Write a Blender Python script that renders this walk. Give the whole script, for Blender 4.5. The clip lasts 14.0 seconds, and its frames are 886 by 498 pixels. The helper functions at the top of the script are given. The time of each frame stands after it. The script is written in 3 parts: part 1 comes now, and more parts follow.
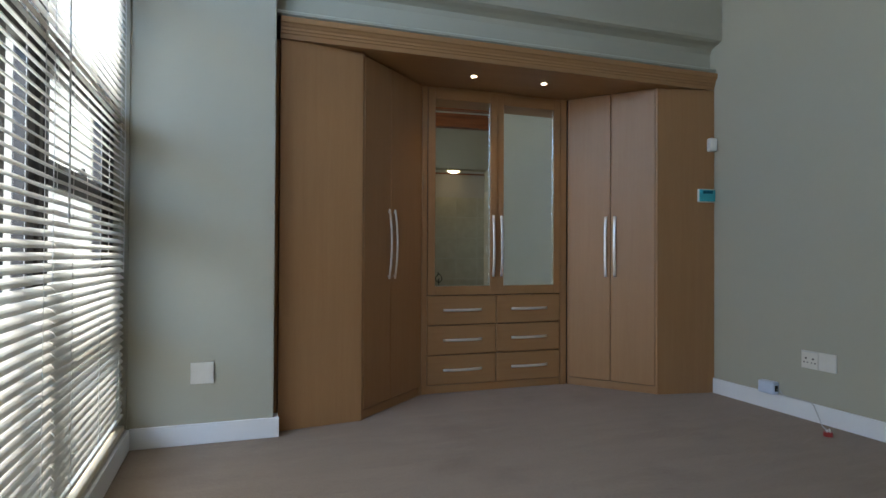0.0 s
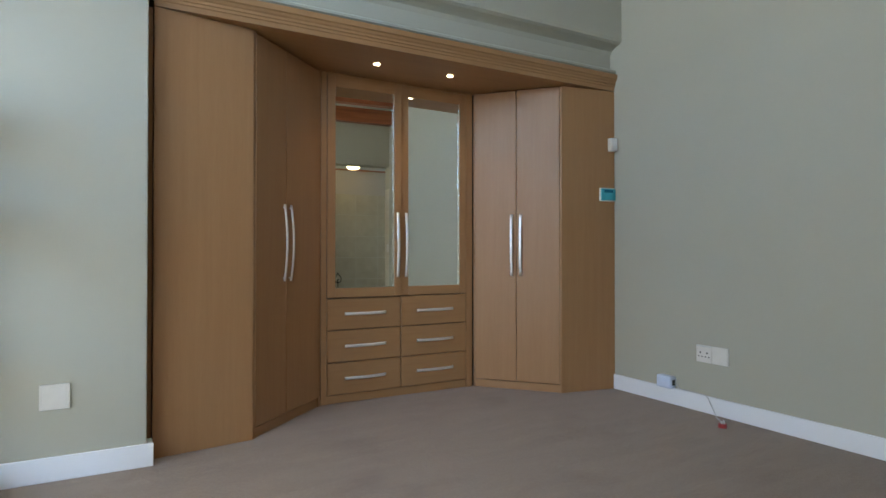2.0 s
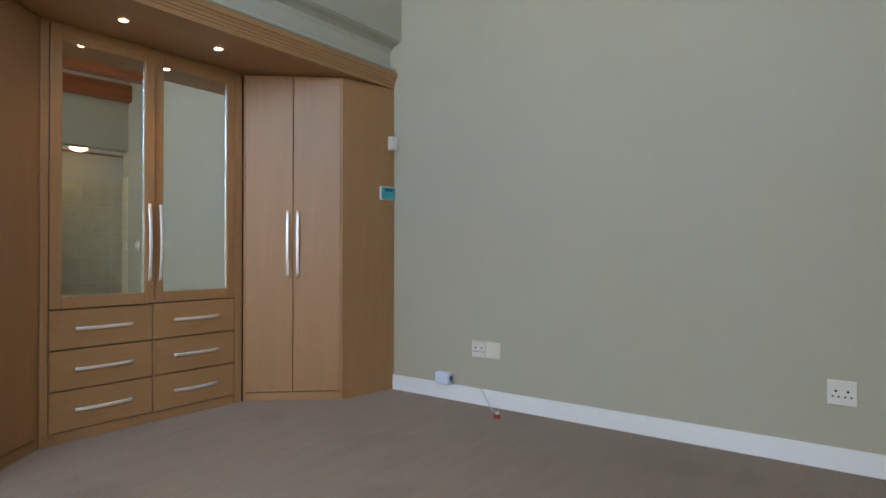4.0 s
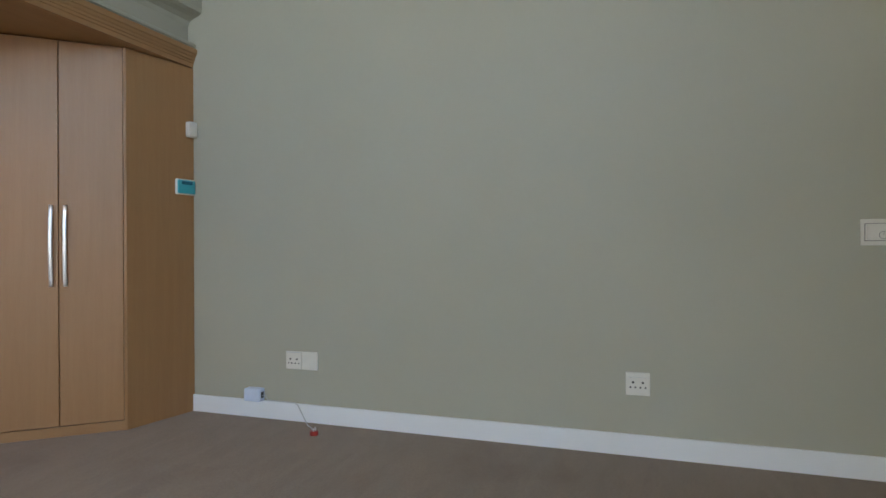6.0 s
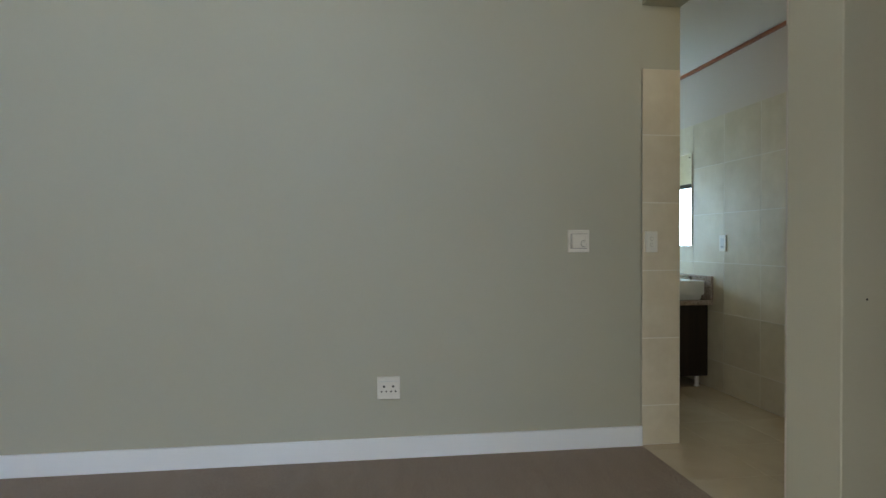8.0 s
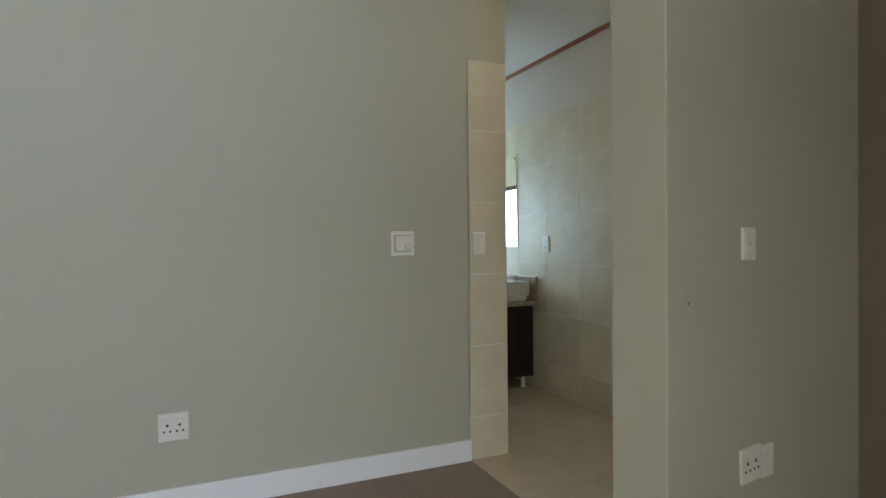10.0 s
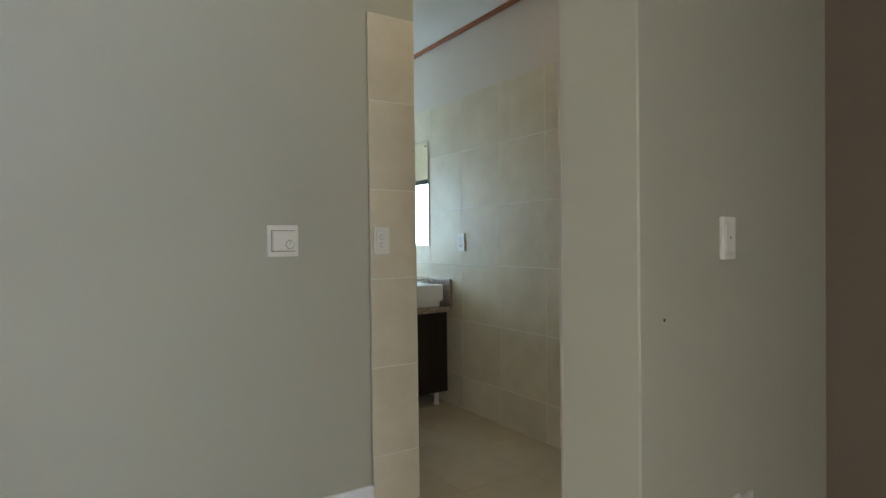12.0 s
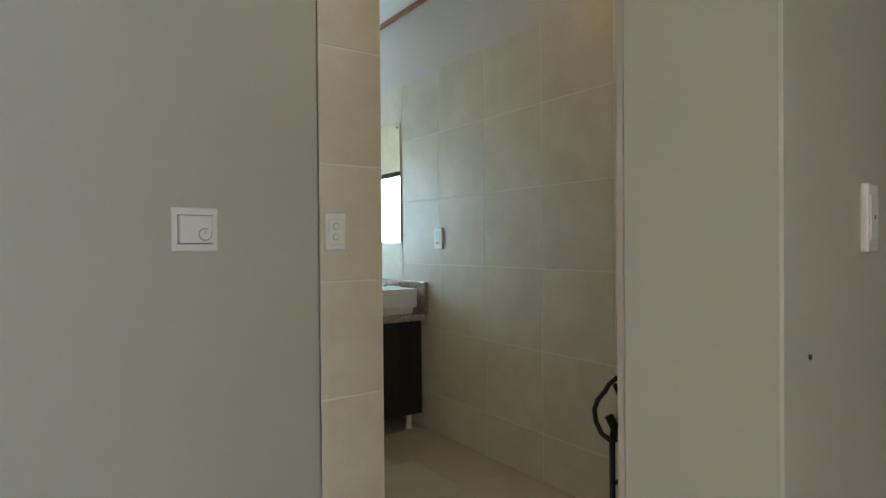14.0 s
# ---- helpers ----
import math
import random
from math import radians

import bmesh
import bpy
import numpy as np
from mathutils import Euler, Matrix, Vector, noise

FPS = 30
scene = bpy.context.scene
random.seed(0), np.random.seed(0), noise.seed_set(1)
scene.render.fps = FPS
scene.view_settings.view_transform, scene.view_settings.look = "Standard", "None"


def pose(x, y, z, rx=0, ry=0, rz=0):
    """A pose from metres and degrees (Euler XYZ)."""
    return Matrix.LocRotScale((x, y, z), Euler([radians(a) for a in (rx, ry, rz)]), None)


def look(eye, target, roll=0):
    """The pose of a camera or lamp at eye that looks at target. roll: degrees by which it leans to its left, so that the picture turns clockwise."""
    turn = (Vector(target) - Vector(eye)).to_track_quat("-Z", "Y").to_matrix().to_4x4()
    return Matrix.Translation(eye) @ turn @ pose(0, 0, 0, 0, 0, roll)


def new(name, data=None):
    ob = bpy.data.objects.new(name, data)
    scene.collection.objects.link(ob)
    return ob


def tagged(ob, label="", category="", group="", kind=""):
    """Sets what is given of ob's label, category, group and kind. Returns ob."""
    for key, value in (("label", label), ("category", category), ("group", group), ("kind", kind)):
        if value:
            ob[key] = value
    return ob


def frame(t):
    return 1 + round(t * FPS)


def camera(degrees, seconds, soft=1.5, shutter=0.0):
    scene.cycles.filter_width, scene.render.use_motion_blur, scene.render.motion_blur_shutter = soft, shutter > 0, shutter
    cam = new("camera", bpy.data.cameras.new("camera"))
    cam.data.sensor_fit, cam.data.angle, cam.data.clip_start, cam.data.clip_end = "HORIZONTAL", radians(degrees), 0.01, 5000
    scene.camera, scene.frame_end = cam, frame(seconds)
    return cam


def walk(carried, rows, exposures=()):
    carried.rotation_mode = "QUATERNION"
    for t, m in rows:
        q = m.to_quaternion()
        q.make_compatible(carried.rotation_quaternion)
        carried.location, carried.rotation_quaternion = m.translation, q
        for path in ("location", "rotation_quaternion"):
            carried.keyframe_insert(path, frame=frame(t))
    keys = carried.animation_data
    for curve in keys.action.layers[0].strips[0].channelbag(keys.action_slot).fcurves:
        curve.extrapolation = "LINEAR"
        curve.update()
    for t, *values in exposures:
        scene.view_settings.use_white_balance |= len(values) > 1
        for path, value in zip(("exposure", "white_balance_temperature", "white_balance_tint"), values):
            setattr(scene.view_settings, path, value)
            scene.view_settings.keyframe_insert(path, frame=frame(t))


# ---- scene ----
cam = camera(75.7, 14.0)
PATH = [
    (0, (-0.438, 0.422, 1.036), (0.243, 2.303, 1.058), 0.3),
    (0.5, (-0.43, 0.435, 1.033), (0.345, 2.278, 1.053), 0.2),
    (1, (-0.413, 0.493, 1.036), (0.439, 2.302, 1.054), 0.1),
    (1.5, (-0.396, 0.567, 1.036), (0.521, 2.345, 1.056), 0.0),
    (2, (-0.379, 0.645, 1.039), (0.622, 2.376, 1.058), -0.0),
    (2.5, (-0.382, 0.747, 1.038), (0.792, 2.366, 1.058), 0.0),
    (3, (-0.393, 0.836, 1.033), (0.963, 2.305, 1.055), 0.1),
    (5.5, (-0.185, 0.984, 1.067), (1.659, 1.758, 1.07), -0.3),
    (6, (-0.13, 1.014, 1.077), (1.769, 1.641, 1.079), -0.3),
    (6.5, (-0.086, 1.066, 1.116), (1.875, 1.459, 1.103), -0.1),
    (7, (-0.055, 1.11, 1.117), (1.939, 1.261, 1.106), -0.2),
    (7.5, (-0.032, 1.117, 1.139), (1.967, 1.07, 1.116), -0.2),
    (8, (-0.017, 1.095, 1.138), (1.966, 0.831, 1.117), -0.1),
    (8.5, (-0.001, 1.05, 1.131), (1.948, 0.601, 1.114), -0.2),
    (8.7, (0.031, 1.057, 1.136), (1.96, 0.53, 1.116), -0.2),
    (11, (0.541, 0.78, 1.151), (2.29, -0.19, 1.127), -0.5),
    (11.5, (0.66, 0.743, 1.143), (2.352, -0.324, 1.116), -0.5),
    (12, (0.807, 0.611, 1.136), (2.49, -0.47, 1.111), -0.7),
    (12.5, (0.925, 0.521, 1.127), (2.607, -0.562, 1.104), -0.6),
    (13, (1.049, 0.443, 1.117), (2.728, -0.644, 1.095), -0.6),
    (13.5, (1.19, 0.361, 1.115), (2.855, -0.748, 1.099), -0.6),
    (14, (1.293, 0.296, 1.101), (2.926, -0.859, 1.083), -0.5),
]
EXPOSURES = [(0.0, 0.24, 6850, 8), (1.5, 0.66, 6950, 8), (3.0, 1.00, 7200, 10), (5.5, 0.80, 7300, 9), (7.5, 0.68, 7350, 8), (8.5, 0.74, 7350, 9),
             (11.0, 1.00, 7300, 11), (14.0, 0.98, 7300, 12)]
SPOT_WATTS = 3.6
LAMP_WATTS = 450
WEST_WATTS = 300
HIGH_WATTS = 90
FROST_LIGHT = 10.0
DOME_LIGHT = 6.0
walk(cam, [(t, look(eye, target, roll)) for t, eye, target, roll in PATH], EXPOSURES)

# ---- world, sun, exposure ----
world = bpy.data.worlds.new("sky")
scene.world = world
world.use_nodes = True
wn = world.node_tree.nodes
sky = wn.new("ShaderNodeTexSky")
sky.sky_type = "NISHITA"
sky.sun_disc = False
sky.sun_elevation = radians(44)
sky.sun_rotation = radians(-146)
wn["Background"].inputs["Strength"].default_value = 0.15
world.node_tree.links.new(sky.outputs[0], wn["Background"].inputs["Color"])
sun = new("sun", bpy.data.lights.new("sun", "SUN"))
sun.data.energy = 5.0
sun.data.angle = radians(0.5)
sun.data.color = (1.0, 0.95, 0.88)
sun.matrix_world = look((-8, -12, 14), (0, 0, 0))


def window_light(name, at, to, w, h, watts, color):
    lamp = new(name, bpy.data.lights.new(name, "AREA"))
    lamp.data.shape, lamp.data.size, lamp.data.size_y = "RECTANGLE", w, h
    lamp.data.energy, lamp.data.color = watts, color
    lamp.matrix_world = look(at, to)
    return lamp


# the sky's light before the window opening: from the open west, from high above and from the south-west
window_light("west_sky_light", (-3.4, 2.4, 1.9), (0.0, 1.9, 2.75), 10.0, 3.0, WEST_WATTS, (0.92, 0.97, 1.0))
window_light("high_sky_light", (-3.2, 1.6, 5.5), (-1.0, 1.6, 1.2), 7.0, 2.5, HIGH_WATTS, (0.95, 0.98, 1.0))
window_light("south_west_sky_light", (-4.0, -0.8, 3.2), (-0.6, 3.6, 2.3), 7.0, 2.4, LAMP_WATTS, (0.26, 0.53, 1.0))


# ---- materials ----
def material(name):
    m = bpy.data.materials.new(name)
    m.use_nodes = True
    t = m.node_tree
    return m, t, t.nodes["Principled BSDF"]


def tex(t, kind, coords, **values):
    n = t.nodes.new(kind)
    for k, v in values.items():
        n.inputs[k.replace("_", " ")].default_value = v
    t.links.new(coords, n.inputs["Vector"])
    return n


def place(t, scale=(1, 1, 1), world_space=False, turn=0):
    c = t.nodes.new("ShaderNodeNewGeometry" if world_space else "ShaderNodeTexCoord")
    mp = t.nodes.new("ShaderNodeMapping")
    mp.inputs["Scale"].default_value = scale
    mp.inputs["Rotation"].default_value = (0, 0, radians(turn))
    t.links.new(c.outputs["Position" if world_space else "Object"], mp.inputs["Vector"])
    return mp.outputs["Vector"]


def ramp(t, fac, stops):
    n = t.nodes.new("ShaderNodeValToRGB")
    while len(n.color_ramp.elements) < len(stops):
        n.color_ramp.elements.new(0.5)
    for e, (p, c) in zip(n.color_ramp.elements, stops):
        e.position, e.color = p, (*c, 1)
    t.links.new(fac, n.inputs["Fac"])
    return n.outputs["Color"]


def bump(t, b, height, strength, distance):
    n = t.nodes.new("ShaderNodeBump")
    n.inputs["Strength"].default_value, n.inputs["Distance"].default_value = strength, distance
    t.links.new(height, n.inputs["Height"])
    t.links.new(n.outputs["Normal"], b.inputs["Normal"])


def mixed(t, a, b, fac, mode="MIX"):
    n = t.nodes.new("ShaderNodeMix")
    n.data_type, n.blend_type = "RGBA", mode
    for sock, v in ((n.inputs[6], a), (n.inputs[7], b), (n.inputs[0], fac)):
        if isinstance(v, (int, float)):
            sock.default_value = v
        elif isinstance(v, tuple):
            sock.default_value = (*v, 1)
        else:
            t.links.new(v, sock)
    return n.outputs[2]


def shade(c, k):
    return tuple(v * k for v in c)


def paint(name, color, rough=0.6, wear=0.05, grain=0.0012):
    m, t, b = material(name)
    v = place(t, world_space=True)
    big = tex(t, "ShaderNodeTexNoise", v, Scale=0.9, Detail=3.0)
    fine = tex(t, "ShaderNodeTexNoise", v, Scale=160.0, Detail=3.0)
    t.links.new(ramp(t, big.outputs["Fac"], [(0.3, shade(color, 1 - wear)), (0.7, shade(color, 1 + wear))]), b.inputs["Base Color"])
    b.inputs["Roughness"].default_value = rough
    bump(t, b, fine.outputs["Fac"], 0.25, grain)
    return m


def plain(name, color, rough=0.4, metal=0.0, wear=0.04):
    m, t, b = material(name)
    v = place(t)
    n = tex(t, "ShaderNodeTexNoise", v, Scale=14.0, Detail=4.0)
    t.links.new(ramp(t, n.outputs["Fac"], [(0.3, shade(color, 1 - wear)), (0.7, shade(color, 1 + wear))]), b.inputs["Base Color"])
    r = t.nodes.new("ShaderNodeMapRange")
    r.inputs["To Min"].default_value, r.inputs["To Max"].default_value = rough * 0.85, min(1, rough * 1.15)
    t.links.new(n.outputs["Fac"], r.inputs["Value"])
    t.links.new(r.outputs[0], b.inputs["Roughness"])
    b.inputs["Metallic"].default_value = metal
    return m


def veneer(name, dark, light, scale=(26, 26, 1.3), rough=0.46):
    m, t, b = material(name)
    v = place(t, scale)
    n = tex(t, "ShaderNodeTexNoise", v, Scale=1.0, Detail=6.0, Roughness=0.6, Distortion=0.4)
    v2 = place(t, tuple(s * 9 for s in scale))
    fleck = tex(t, "ShaderNodeTexNoise", v2, Scale=1.0, Detail=3.0)
    base = ramp(t, n.outputs["Fac"], [(0.32, dark), (0.68, light)])
    flecks = ramp(t, fleck.outputs["Fac"], [(0.38, (0.93, 0.92, 0.91)), (0.62, (1.02, 1.02, 1.02))])
    t.links.new(mixed(t, base, flecks, 0.38, "MULTIPLY"), b.inputs["Base Color"])
    b.inputs["Roughness"].default_value = rough
    bump(t, b, fleck.outputs["Fac"], 0.08, 0.0006)
    return m


def carpet_material():
    m, t, b = material("carpet")
    v = place(t, world_space=True)
    pile = tex(t, "ShaderNodeTexNoise", v, Scale=210.0, Detail=2.0)
    brushed = tex(t, "ShaderNodeTexNoise", place(t, (2.2, 12.0, 1), True, 32), Scale=1.0, Detail=4.0, Distortion=0.5)
    stain = tex(t, "ShaderNodeTexNoise", v, Scale=2.1, Detail=3.0)
    c = ramp(t, pile.outputs["Fac"], [(0.3, (0.198, 0.138, 0.098)), (0.7, (0.310, 0.229, 0.170))])
    c = mixed(t, c, ramp(t, brushed.outputs["Fac"], [(0.35, (0.94, 0.94, 0.94)), (0.65, (1.05, 1.05, 1.05))]), 1.0, "MULTIPLY")
    c = mixed(t, c, ramp(t, stain.outputs["Fac"], [(0.30, (0.86, 0.84, 0.82)), (0.45, (1, 1, 1)), (0.62, (1, 1, 1)), (0.72, (1.08, 1.07, 1.06))]), 1.0, "MULTIPLY")
    t.links.new(c, b.inputs["Base Color"])
    b.inputs["Roughness"].default_value = 0.95
    b.inputs["Sheen Weight"].default_value = 0.15
    tuft = tex(t, "ShaderNodeTexNoise", v, Scale=70.0, Detail=5.0, Roughness=0.7)
    c = mixed(t, c, ramp(t, tuft.outputs["Fac"], [(0.35, (0.86, 0.86, 0.86)), (0.65, (1.10, 1.10, 1.10))]), 1.0, "MULTIPLY")
    t.links.new(c, b.inputs["Base Color"])
    bump(t, b, tuft.outputs["Fac"], 0.8, 0.006)
    return m


def tile_material(name, a, c, rough, spread=0.04):
    m, t, b = material(name)
    info = t.nodes.new("ShaderNodeObjectInfo")
    v = place(t, world_space=True)
    shift = t.nodes.new("ShaderNodeVectorMath")
    shift.operation = "ADD"
    t.links.new(v, shift.inputs[0])
    t.links.new(info.outputs["Random"], shift.inputs[1])
    cloud = tex(t, "ShaderNodeTexNoise", shift.outputs[0], Scale=5.0, Detail=6.0, Roughness=0.6)
    fine = tex(t, "ShaderNodeTexNoise", shift.outputs[0], Scale=60.0, Detail=3.0)
    col = ramp(t, cloud.outputs["Fac"], [(0.3, a), (0.7, c)])
    tone = ramp(t, info.outputs["Random"], [(0.0, shade((1, 1, 1), 1 - spread)), (1.0, shade((1, 1, 1), 1 + spread))])
    t.links.new(mixed(t, col, tone, 1.0, "MULTIPLY"), b.inputs["Base Color"])
    b.inputs["Roughness"].default_value = rough
    bump(t, b, fine.outputs["Fac"], 0.06, 0.0005)
    return m


def stone_material():
    m, t, b = material("speckled granite")
    v = place(t, world_space=True)
    n = tex(t, "ShaderNodeTexVoronoi", v, Scale=170.0)
    n2 = tex(t, "ShaderNodeTexNoise", v, Scale=45.0, Detail=5.0)
    c = mixed(t, ramp(t, n.outputs["Color"], [(0.2, (0.10, 0.07, 0.06)), (0.6, (0.42, 0.33, 0.28))]),
              ramp(t, n2.outputs["Fac"], [(0.35, (0.25, 0.18, 0.15)), (0.65, (0.55, 0.46, 0.40))]), 0.5)
    t.links.new(c, b.inputs["Base Color"])
    b.inputs["Roughness"].default_value = 0.18
    return m


def glass_material(name, rough=0.0, tint=(1, 1, 1)):
    m, t, b = material(name)
    t.nodes.remove(b)
    clear = t.nodes.new("ShaderNodeBsdfTransparent")
    clear.inputs[0].default_value = (*shade(tint, 0.98), 1)
    gloss = t.nodes.new("ShaderNodeBsdfGlossy")
    gloss.inputs["Roughness"].default_value = rough
    f = t.nodes.new("ShaderNodeFresnel")
    f.inputs["IOR"].default_value = 1.12
    mx = t.nodes.new("ShaderNodeMixShader")
    least = t.nodes.new("ShaderNodeMath")
    least.operation = "MINIMUM"
    least.inputs[1].default_value = 0.10
    t.links.new(f.outputs[0], least.inputs[0])
    t.links.new(least.outputs[0], mx.inputs[0])
    t.links.new(clear.outputs[0], mx.inputs[1])
    t.links.new(gloss.outputs[0], mx.inputs[2])
    t.links.new(mx.outputs[0], t.nodes["Material Output"].inputs["Surface"])
    return m


def lamp_material(name, color, strength):
    m, t, b = material(name)
    b.inputs["Emission Color"].default_value = (*color, 1)
    b.inputs["Emission Strength"].default_value = strength
    b.inputs["Base Color"].default_value = (0.8, 0.8, 0.78, 1)
    return m


WALL = paint("sage grey wall paint", (0.412, 0.398, 0.316), 0.62, 0.03)
WALL_WHITE = paint("off-white wall paint", (0.58, 0.52, 0.47), 0.6, 0.03)
CEIL = paint("white ceiling paint", (0.80, 0.80, 0.78), 0.7, 0.02)
# brown set dark so the passage wall's shade sits in its colour
BROWN_SHADED = paint("brown wall paint with shade", (0.185, 0.145, 0.108), 0.6, 0.04)
SKIRT = paint("white gloss skirting paint", (0.78, 0.79, 0.80), 0.32, 0.03, 0.0004)
CARPET = carpet_material()
BEECH = veneer("beech veneer", (0.330, 0.166, 0.069), (0.358, 0.186, 0.080))
BEECH_FLAT = veneer("beech veneer along", (0.326, 0.166, 0.068), (0.362, 0.190, 0.081), (1.3, 26, 26))
# board behind the doors; the joints' shade is put into its dark colour
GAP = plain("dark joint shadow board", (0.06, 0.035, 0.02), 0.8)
MIRROR = plain("mirror silver", (0.90, 0.93, 0.91), 0.008, 1.0, 0.0)
BEVEL = plain("bevelled mirror edge", (0.88, 0.90, 0.86), 0.22, 1.0)
STEEL = plain("satin nickel", (0.86, 0.83, 0.80), 0.42, 0.75)
WHITE_PLASTIC = plain("white plastic", (0.69, 0.665, 0.60), 0.32)
# grey for shade painted round small fittings, and for the dial mark
SEAM = plain("grey joint shade and dial mark", (0.26, 0.25, 0.22), 0.6)
# grey plastic, also used to paint the shade in the plates' joints
GREY_PLASTIC = plain("pale grey plastic", (0.55, 0.56, 0.55), 0.4)
BLACK = plain("black", (0.015, 0.015, 0.015), 0.5)
TEAL = plain("teal keypad cover", (0.03, 0.36, 0.40), 0.3)
TEAL_DARK = plain("dark teal display", (0.01, 0.11, 0.15), 0.12)
RED = plain("red plastic", (0.30, 0.022, 0.018), 0.4)
BLUE_WHITE = plain("pale blue white plastic", (0.62, 0.70, 0.84), 0.35)
CORD = plain("grey flex", (0.5, 0.5, 0.5), 0.5)
ALU = plain("dark bronze aluminium", (0.022, 0.019, 0.017), 0.5, 0.0)
SLAT = plain("cream painted aluminium slat", (0.82, 0.81, 0.77), 0.36)
RAIL = plain("cream bottom rail", (0.70, 0.62, 0.48), 0.4)
STRING = plain("white ladder cord", (0.7, 0.7, 0.68), 0.8)
GLASS = glass_material("window glass")
FROST = lamp_material("frosted daylight pane", (0.46, 0.72, 1.0), FROST_LIGHT)
TILE = tile_material("beige wall tile", (0.54, 0.472, 0.350), (0.635, 0.570, 0.445), 0.46)
FLOOR_TILE = tile_material("beige floor tile", (0.53, 0.44, 0.325), (0.58, 0.49, 0.37), 0.14, 0.012)
GROUT = paint("pale grout", (0.68, 0.65, 0.58), 0.8, 0.04)
FLOOR_GROUT = paint("brown floor grout", (0.46, 0.385, 0.29), 0.8, 0.04)
GRANITE = stone_material()
ESPRESSO = veneer("espresso wood", (0.012, 0.008, 0.007), (0.028, 0.018, 0.014), rough=0.3)
CERAMIC = plain("white ceramic", (0.82, 0.82, 0.80), 0.08)
REDWOOD = veneer("red-stained timber", (0.24, 0.068, 0.024), (0.40, 0.135, 0.052), (1.3, 26, 26), 0.4)
IRON = plain("black wrought iron", (0.02, 0.017, 0.015), 0.5, 0.4)
DOWNLIGHT = lamp_material("warm downlight lens", (1.0, 0.86, 0.62), 22.0)
DOME = lamp_material("warm ceiling dome", (1.0, 0.80, 0.46), DOME_LIGHT)
PAVING = paint("pale paving", (0.50, 0.48, 0.44), 0.85, 0.12)
RENDERED = paint("white garden wall render", (0.62, 0.64, 0.60), 0.8, 0.08, 0.003)


# ---- mesh helpers ----
def slab(bm, x0, x1, y0, y1, z0, z1, bev=0.0, m=None):
    made = bmesh.ops.create_cube(bm, size=1.0)["verts"]
    for v in made:
        v.co = Vector(((x0 + x1) / 2 + v.co.x * (x1 - x0), (y0 + y1) / 2 + v.co.y * (y1 - y0), (z0 + z1) / 2 + v.co.z * (z1 - z0)))
    if bev:
        edges = list({e for v in made for e in v.link_edges})
        made = bmesh.ops.bevel(bm, geom=edges, offset=bev, segments=2, affect="EDGES", profile=0.5)["verts"]
    if m is not None:
        bmesh.ops.transform(bm, matrix=m, verts=list({v for v in made}))
    return bm


def box(*a, **k):
    return slab(bmesh.new(), *a, **k)


def prism(bm, pts, z0, z1):
    """A footprint, counter-clockwise, raised from z0 to z1."""
    low = [bm.verts.new((x, y, z0)) for x, y in pts]
    high = [bm.verts.new((x, y, z1)) for x, y in pts]
    bm.faces.new(list(reversed(low)))
    bm.faces.new(high)
    for i in range(len(pts)):
        j = (i + 1) % len(pts)
        bm.faces.new((low[i], low[j], high[j], high[i]))
    return bm


def profile_x(bm, pts, x0, x1):
    """A section in y and z drawn along x."""
    a = [bm.verts.new((x0, y, z)) for y, z in pts]
    b = [bm.verts.new((x1, y, z)) for y, z in pts]
    bm.faces.new(a)
    bm.faces.new(list(reversed(b)))
    for i in range(len(pts)):
        j = (i + 1) % len(pts)
        bm.faces.new((a[j], a[i], b[i], b[j]))
    bmesh.ops.recalc_face_normals(bm, faces=bm.faces[:])
    return bm


def tube(bm, pts, r, sides=8, flat=1.0, side=None):
    """A round bar through points."""
    rings = []
    pts = [Vector(p) for p in pts]
    side = None if side is None else Vector(side)
    for i, p in enumerate(pts):
        d = (pts[min(i + 1, len(pts) - 1)] - pts[max(i - 1, 0)]).normalized()
        if side is None:
            side = d.orthogonal().normalized()
        side = (side - d * side.dot(d)).normalized()
        up = d.cross(side)
        rings.append([bm.verts.new(p + side * r * math.cos(a) + up * r * flat * math.sin(a))
                      for a in (2 * math.pi * k / sides for k in range(sides))])
    for a, b in zip(rings, rings[1:]):
        for k in range(sides):
            bm.faces.new((a[k], a[(k + 1) % sides], b[(k + 1) % sides], b[k]))
    bm.faces.new(list(reversed(rings[0])))
    bm.faces.new(rings[-1])
    bmesh.ops.recalc_face_normals(bm, faces=bm.faces[:])
    return bm


def disc(bm, x, y, z, r, h, axis="z", sides=24, r2=None):
    turn = {"z": pose(x, y, z), "y": pose(x, y, z, 90), "x": pose(x, y, z, 0, 90)}[axis]
    bmesh.ops.create_cone(bm, cap_ends=True, segments=sides, radius1=r, radius2=r if r2 is None else r2, depth=h, matrix=turn)
    return bm


def mesh_of(name, bm, mat, smooth=False):
    me = bpy.data.meshes.new(name)
    bm.to_mesh(me)
    bm.free()
    me.materials.append(mat)
    if smooth:
        for p in me.polygons:
            p.use_smooth = True
    return me


def part(name, bm, mat, parent, label="", at=None, smooth=False):
    """One mesh object under a thing or under a part."""
    ob = new(name, mesh_of(name, bm, mat, smooth))
    ob.parent = parent
    if at is not None:
        ob.matrix_local = at
    return tagged(ob, label) if label else ob


def thing(name, m, label, category, group="", kind=""):
    ob = new(name)
    ob.matrix_world = m
    ob.empty_display_size = 0.1
    return tagged(ob, label, category, group, kind)


def solid(name, bm, mat, label, category, kind="", smooth=False):
    return tagged(new(name, mesh_of(name, bm, mat, smooth)), label, category, "", kind)


